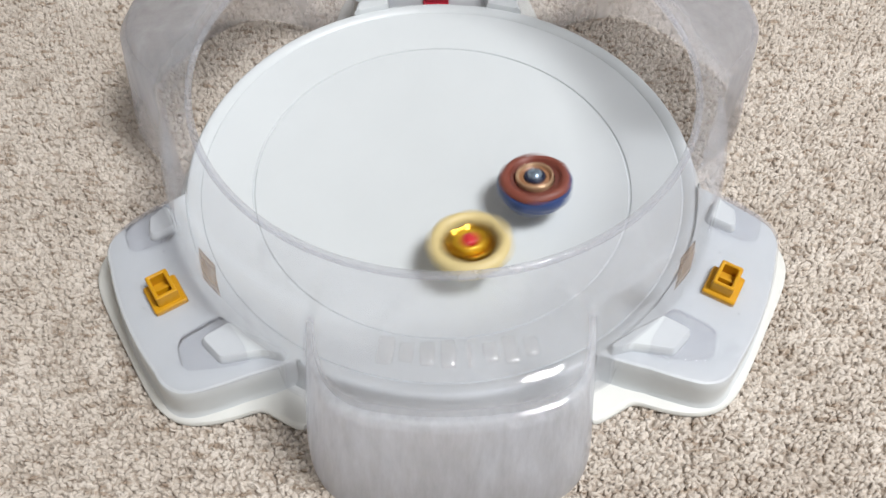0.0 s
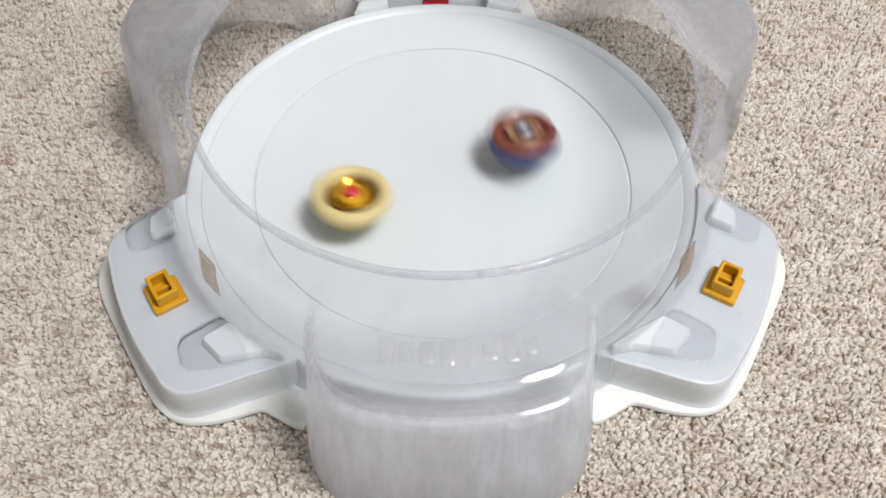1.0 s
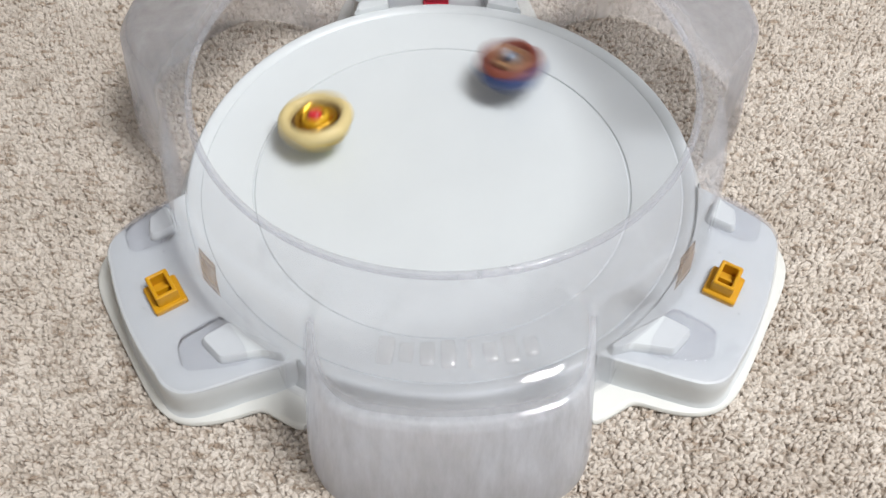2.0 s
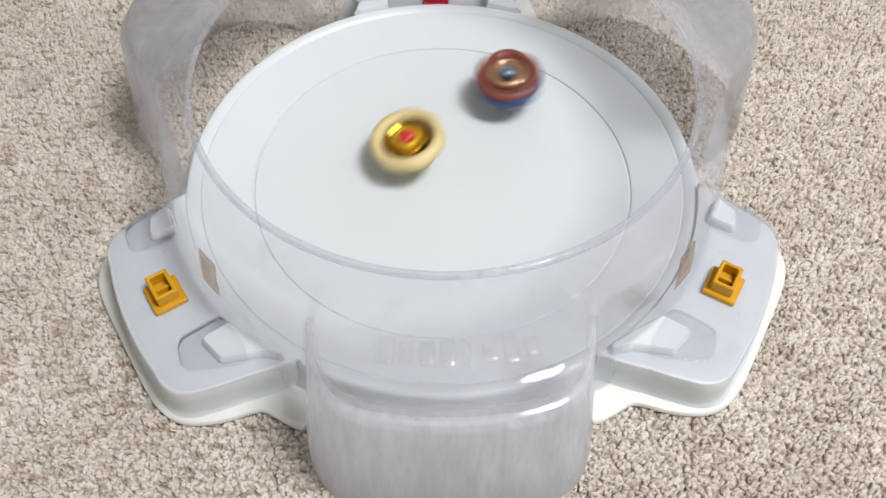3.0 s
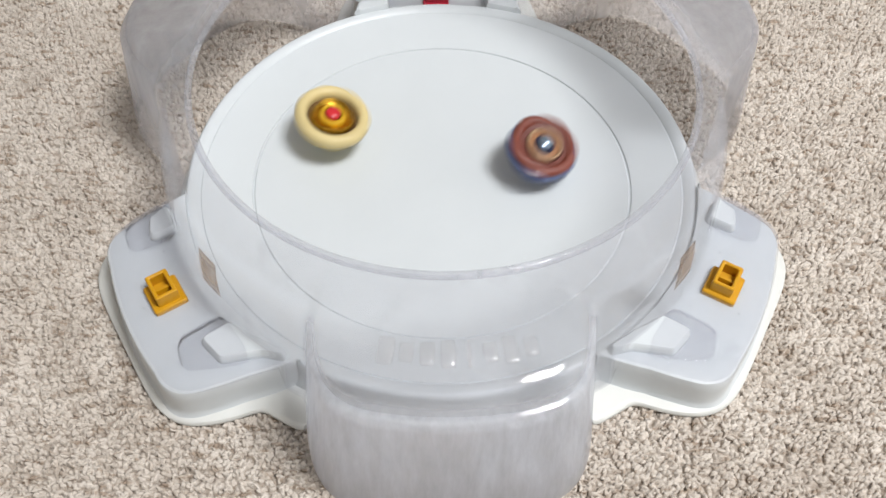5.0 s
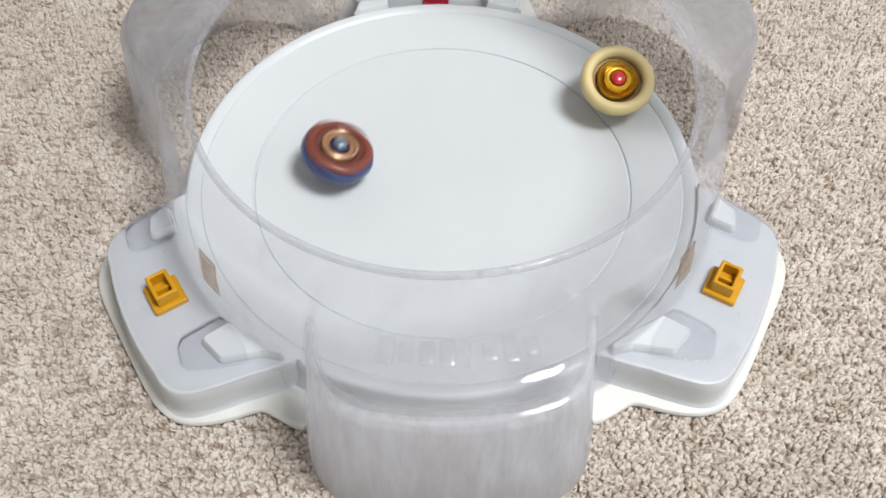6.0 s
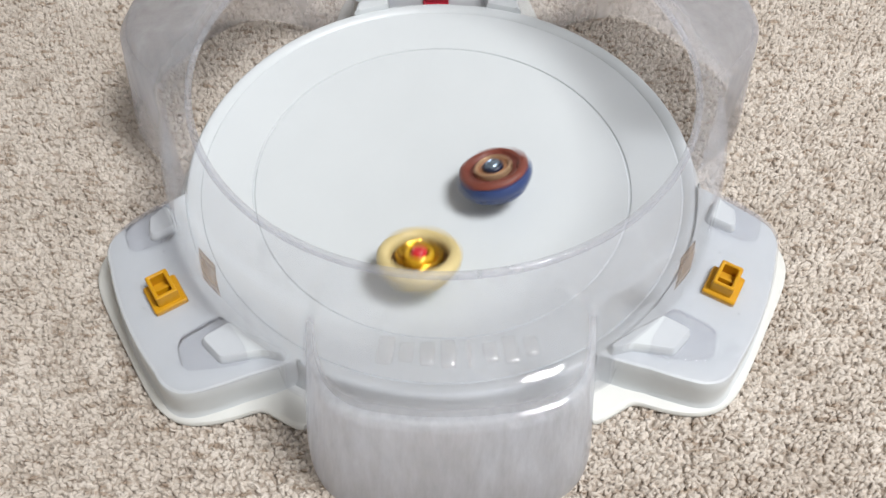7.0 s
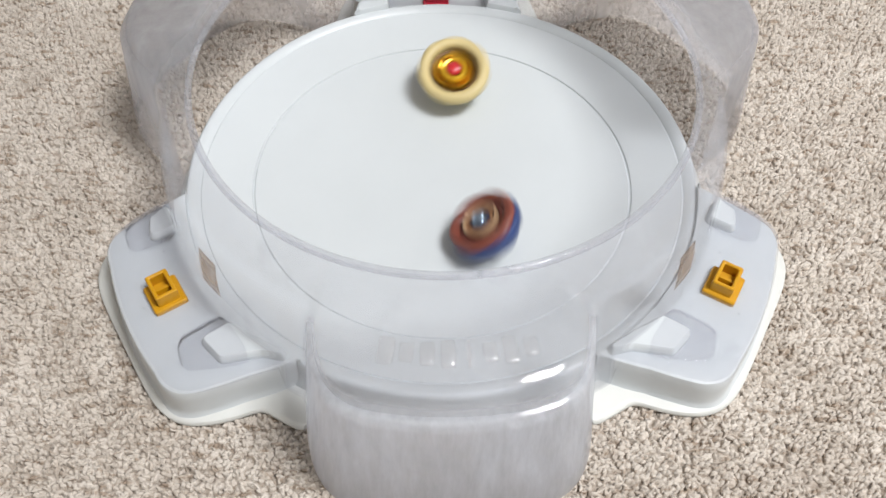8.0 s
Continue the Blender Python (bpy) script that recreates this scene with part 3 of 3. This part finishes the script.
def build_blue_top():
    top = thing("blue_spinning_top", pose(0, 0, 0), "brick-red and navy-blue battle top with steel centre, spinning", "spinning top", "battling tops")
    part("driver", lathe([(0, 0), (1.4, 0.1), (2.6, 1.2), (3.8, 4.0), (7.0, 6.4), (9.6, 8.6), (10.4, 12.5), (9, 13.5)], 48), B_DARK, top, "dark navy driver tip")
    part("disc", lathe([(8, 11.0), (15.8, 11.6), (19.6, 13.2), (20.6, 15.4), (20.0, 17.4), (9, 17.8)], 72, 4, 1.8, 14), B_BLUE, top, "blue weight disc")
    part("lower_ring", lathe([(15, 16.2), (20.2, 16.4), (23.0, 18.2), (24.0, 21.0), (23.9, 24.0), (23.0, 25.8), (21.0, 26.4), (15, 26)], 120, 5, 1.9, 18, 0.06), B_BLUE, top, "navy-blue lower ring")
    part("attack_ring", lathe([(15.4, 25.4), (21.6, 25.6), (22.6, 26.8), (22.3, 28.4), (21.0, 29.6), (19.4, 30.2), (17.8, 29.9), (16.2, 28.6), (14.8, 26.6)], 120, 5, 1.6, 17.6), B_RING, top, "brick-red upper ring")
    part("groove", lathe([(16.4, 27.8), (14.8, 27.2), (12.6, 27.2), (11.4, 25)], 72), B_GROOVE, top)
    part("inner_ring", lathe([(12.0, 26.6), (12.2, 29.2), (11.8, 30.2), (11.1, 30.6), (10.2, 30.1), (9.8, 28.4)], 96, 3, 0.6, 10.5), B_TAN, top, "copper-tan inner ring")
    part("well", lathe([(10.2, 29.0), (9.0, 28.0), (8.0, 28.8), (7.2, 28.9), (6.4, 27.8), (5.6, 27.4)], 64), B_BROWN, top, "brown recessed well")
    cap = part("cap_ring", lathe([(6.5, 27.8), (6.4, 30.2), (5.8, 30.8), (4.6, 30.0)], 64), B_DARK, top)
    part("cap", lathe([(4.7, 28.4), (4.7, 31.2), (4.2, 32.2), (3.1, 32.8), (2.6, 32.3), (1.5, 32.6), (0, 33.0)], 48), B_CAP, cap, "blue-grey steel centre cap")
    return top


# seconds, x and y of the tip in mm, lean in degrees, direction of the lean
GOLD_ROWS = [
    (0, 18.1, -72.9, 8, 115), (0.1, 41.3, -61.7, 8, 115), (0.2, 42.7, -49.7, 8, 115), (0.3, 30.7, -28.1, 7, 108),
    (0.4, 13.2, -8.6, 6, 100), (0.5, -12.6, 10.8, 6, 98), (0.6, -39.9, 18.1, 6, 95), (0.7, -66.7, 16.4, 6, 92),
    (0.8, -82.3, 3.3, 6, 90), (0.9, -81.3, -20.2, 6, 82), (1, -55.8, -37.4, 7, 75), (1.1, -20.0, -45.1, 8, 67),
    (1.2, 13.6, -41.0, 9, 60), (1.3, 38.5, -15.7, 8, 65), (1.4, 44.4, 18.8, 7, 70), (1.5, 35.5, 58.4, 7, 77),
    (1.6, 7.3, 90.0, 6, 83), (1.7, -25.8, 98.3, 6, 90), (1.85, -62.7, 71.3, 7, 108), (2, -81.2, 26.4, 7, 127),
    (2.15, -75.5, -17.5, 8, 145), (2.3, -46.1, -42.1, 9, 164), (2.45, 0.8, -39.0, 9, 182), (2.6, 44.8, -7.1, 10, 200),
    (2.7, 51.7, 28.1, 11, 213), (2.8, 38.6, 46.0, 11, 225), (2.9, 4.6, 35.3, 10, 212), (3, -18.7, 16.0, 10, 200),
    (3.1, -31.5, -6.8, 12, 195), (3.2, -31.3, -29.7, 13, 190), (3.3, -55.5, -60.4, 17, 175), (3.4, -67.5, -87.3, 14, 200),
    (3.5, -58.5, -105.6, 13, 180), (3.6, -47.4, -111.3, 12, 130), (3.7, -32.9, -100.1, 11, 115), (3.8, -13.1, -66.8, 10, 100),
    (3.9, -21.8, -63.5, 10, 95), (4, -54.9, -84.3, 10, 90), (4.1, -68.6, -84.1, 10, 85), (4.2, -60.6, -72.3, 11, 80),
    (4.3, -47.8, -50.0, 13, 75), (4.4, -56.8, -29.9, 17, 60), (4.5, -110.7, -30.6, 20, 52), (4.6, -125.3, -21.6, 21, 42),
    (4.7, -119.8, -8.0, 20, 28), (4.9, -93.7, 22.2, 16, -3), (5.1, -61.6, 40.6, 12, -34), (5.3, -29.2, 43.7, 11, -57),
    (5.5, 5.3, 32.9, 14, -71), (5.65, 38.5, 30.3, 15, -82), (5.8, 74.2, 40.3, 18, -90), (5.9, 108.3, 65.8, 20, -90),
    (6, 116.5, 70.4, 22, -90), (6.1, 116.2, 66.5, 22, -100), (6.2, 108.2, 50.8, 20, -130), (6.3, 83.1, 22.4, 21, -160),
    (6.4, 48.3, -4.9, 23, -174), (6.5, 18.2, -38.0, 25, -188), (6.6, -3.6, -67.8, 24, -196), (6.7, -12.2, -89.1, 22, -205),
    (6.8, -13.6, -102.8, 20, -215), (6.9, -14.0, -105.7, 18, -240), (7, -12.0, -87.0, 17, -265), (7.1, -11.1, -62.3, 17, -290),
    (7.2, -28.0, -34.0, 18, -310), (7.3, -41.6, -4.8, 19, -322), (7.4, -49.7, 27.6, 20, -335), (7.5, -52.9, 49.5, 20, -358),
    (7.6, -48.7, 61.1, 21, -380), (7.7, -38.8, 60.0, 23, -400), (7.8, -27.7, 64.0, 24, -420), (7.9, -11.7, 74.9, 23, -438),
    (8, 8.2, 86.9, 22, -455),
]
BLUE_ROWS = [
    (0, 59.4, -23.9, 9, 120), (0.1, 56.9, -12.6, 8, 118), (0.2, 25.1, 2.7, 7, 115), (0.3, -20.5, -1.6, 8, 130),
    (0.4, -60.1, -22.1, 9, 145), (0.5, -76.2, -49.1, 9, 142), (0.6, -63.2, -62.9, 9, 140), (0.7, -28.4, -80.7, 8, 125),
    (0.8, 17.2, -79.2, 8, 110), (0.9, 54.9, -42.9, 8, 102), (1, 52.6, 15.3, 7, 95), (1.1, 14.9, 73.4, 6, 87),
    (1.2, -31.9, 100.8, 6, 80), (1.3, -69.2, 83.8, 6, 85), (1.4, -79.3, 24.8, 6, 90), (1.5, -75.3, -46.6, 6, 95),
    (1.6, -29.1, -93.9, 7, 98), (1.7, 42.0, -93.6, 7, 100), (1.8, 87.1, -49.7, 7, 113), (1.9, 89.0, 21.0, 8, 125),
    (2, 48.6, 82.5, 8, 138), (2.15, -28.3, 95.1, 9, 157), (2.3, -75.8, 39.4, 10, 176), (2.42, -75.5, -27.4, 10, 192),
    (2.53, -20.5, -68.8, 11, 206), (2.63, 46.2, -55.5, 11, 218), (2.72, 94.5, -12.0, 12, 230), (2.8, 109.7, 24.2, 12, 240),
    (2.9, 83.2, 57.8, 11, 235), (3, 47.0, 73.9, 10, 230), (3.1, 12.1, 59.2, 10, 245), (3.2, -5.2, 15.5, 9, 260),
    (3.3, 37.8, -10.6, 9, 243), (3.4, 84.2, -6.5, 10, 227), (3.5, 103.0, 21.1, 10, 210), (3.6, 93.0, 44.0, 9, 217),
    (3.7, 62.1, 44.2, 9, 223), (3.8, 29.6, 22.0, 8, 230), (3.9, 30.9, 26.0, 6, 250), (4, 43.7, 56.5, 5, 270),
    (4.1, 30.6, 67.2, 6, 270), (4.2, 7.7, 55.3, 7, 270), (4.3, -6.4, 36.5, 8, 270), (4.4, 17.1, 25.4, 12, 275),
    (4.5, 89.4, 68.4, 15, 280), (4.6, 110.0, 79.8, 22, 280), (4.7, 106.5, 73.0, 22, 275), (4.9, 77.1, 36.0, 19, 301),
    (5.1, 40.1, -6.8, 16, 327), (5.3, 0.6, -35.5, 16, 350), (5.5, -34.3, -44.5, 17, 370), (5.65, -53.0, -39.4, 18, 385),
    (5.8, -62.1, -31.2, 19, 400), (5.9, -73.3, -16.2, 19, 382), (6, -74.5, 3.8, 19, 365), (6.1, -62.2, 23.9, 19, 340),
    (6.2, -39.6, 40.5, 19, 310), (6.3, -12.9, 54.1, 20, 286), (6.4, 13.6, 58.5, 22, 262), (6.5, 33.4, 56.0, 22, 250),
    (6.6, 51.4, 46.4, 20, 225), (6.7, 56.6, 34.5, 20, 202), (6.8, 56.0, 19.4, 20, 180), (6.9, 48.7, -2.2, 21, 156),
    (7, 38.7, -17.7, 21, 132), (7.1, 26.3, -27.7, 17, 110), (7.2, 33.0, -19.1, 11, 85), (7.3, 30.3, -13.8, 9, 73),
    (7.4, 21.4, -7.1, 6, 60), (7.5, 12.8, 3.5, 6, 30), (7.6, 8.7, 14.3, 5, 0), (7.7, 4.3, 23.0, 6, -40),
    (7.8, 13.0, 13.8, 6, -80), (7.9, 31.9, -12.8, 20, -160), (8, 38.2, -53.1, 32, -188),
]


def glide(rows, t):
    """Catmull-Rom between the rows."""
    i = max(k for k in range(len(rows)) if rows[k][0] <= t + 1e-6)
    i = min(i, len(rows) - 2)
    a, b = rows[i], rows[i + 1]
    p, n = rows[max(0, i - 1)], rows[min(len(rows) - 1, i + 2)]
    h = b[0] - a[0]
    f = (t - a[0]) / h
    out = []
    for k in range(1, 5):
        ma = (b[k] - p[k]) / (b[0] - p[0]) * h
        mb = (n[k] - a[k]) / (n[0] - a[0]) * h
        out.append((2 * f ** 3 - 3 * f ** 2 + 1) * a[k] + (f ** 3 - 2 * f ** 2 + f) * ma + (3 * f ** 2 - 2 * f ** 3) * b[k] + (f ** 3 - f ** 2) * mb)
    return out


def spin_rows(rows, sense):
    """A pose for each thirtieth of a second: the tip rides on the dish, the body leans and spins."""
    out = []
    for i in range(241):
        t = i / 30
        x, y, lean, way = glide(rows, t)
        z = dish_height(math.hypot(x, y)) + 0.25
        axis = Vector((-math.sin(radians(way)), math.cos(radians(way)), 0))
        m = Matrix.Translation((x * MM, y * MM, z * MM)) @ Matrix.Rotation(radians(lean), 4, axis) @ Matrix.Rotation(radians(sense * 81.0 * i), 4, "Z")
        out.append((t, m))
    return out


def motions():
    walk(gold_top, spin_rows(GOLD_ROWS, 1))
    walk(blue_top, spin_rows(BLUE_ROWS, -1))


build_room()
build_base()
build_cover()
gold_top = build_gold_top()
blue_top = build_blue_top()
build_carpet()
motions()
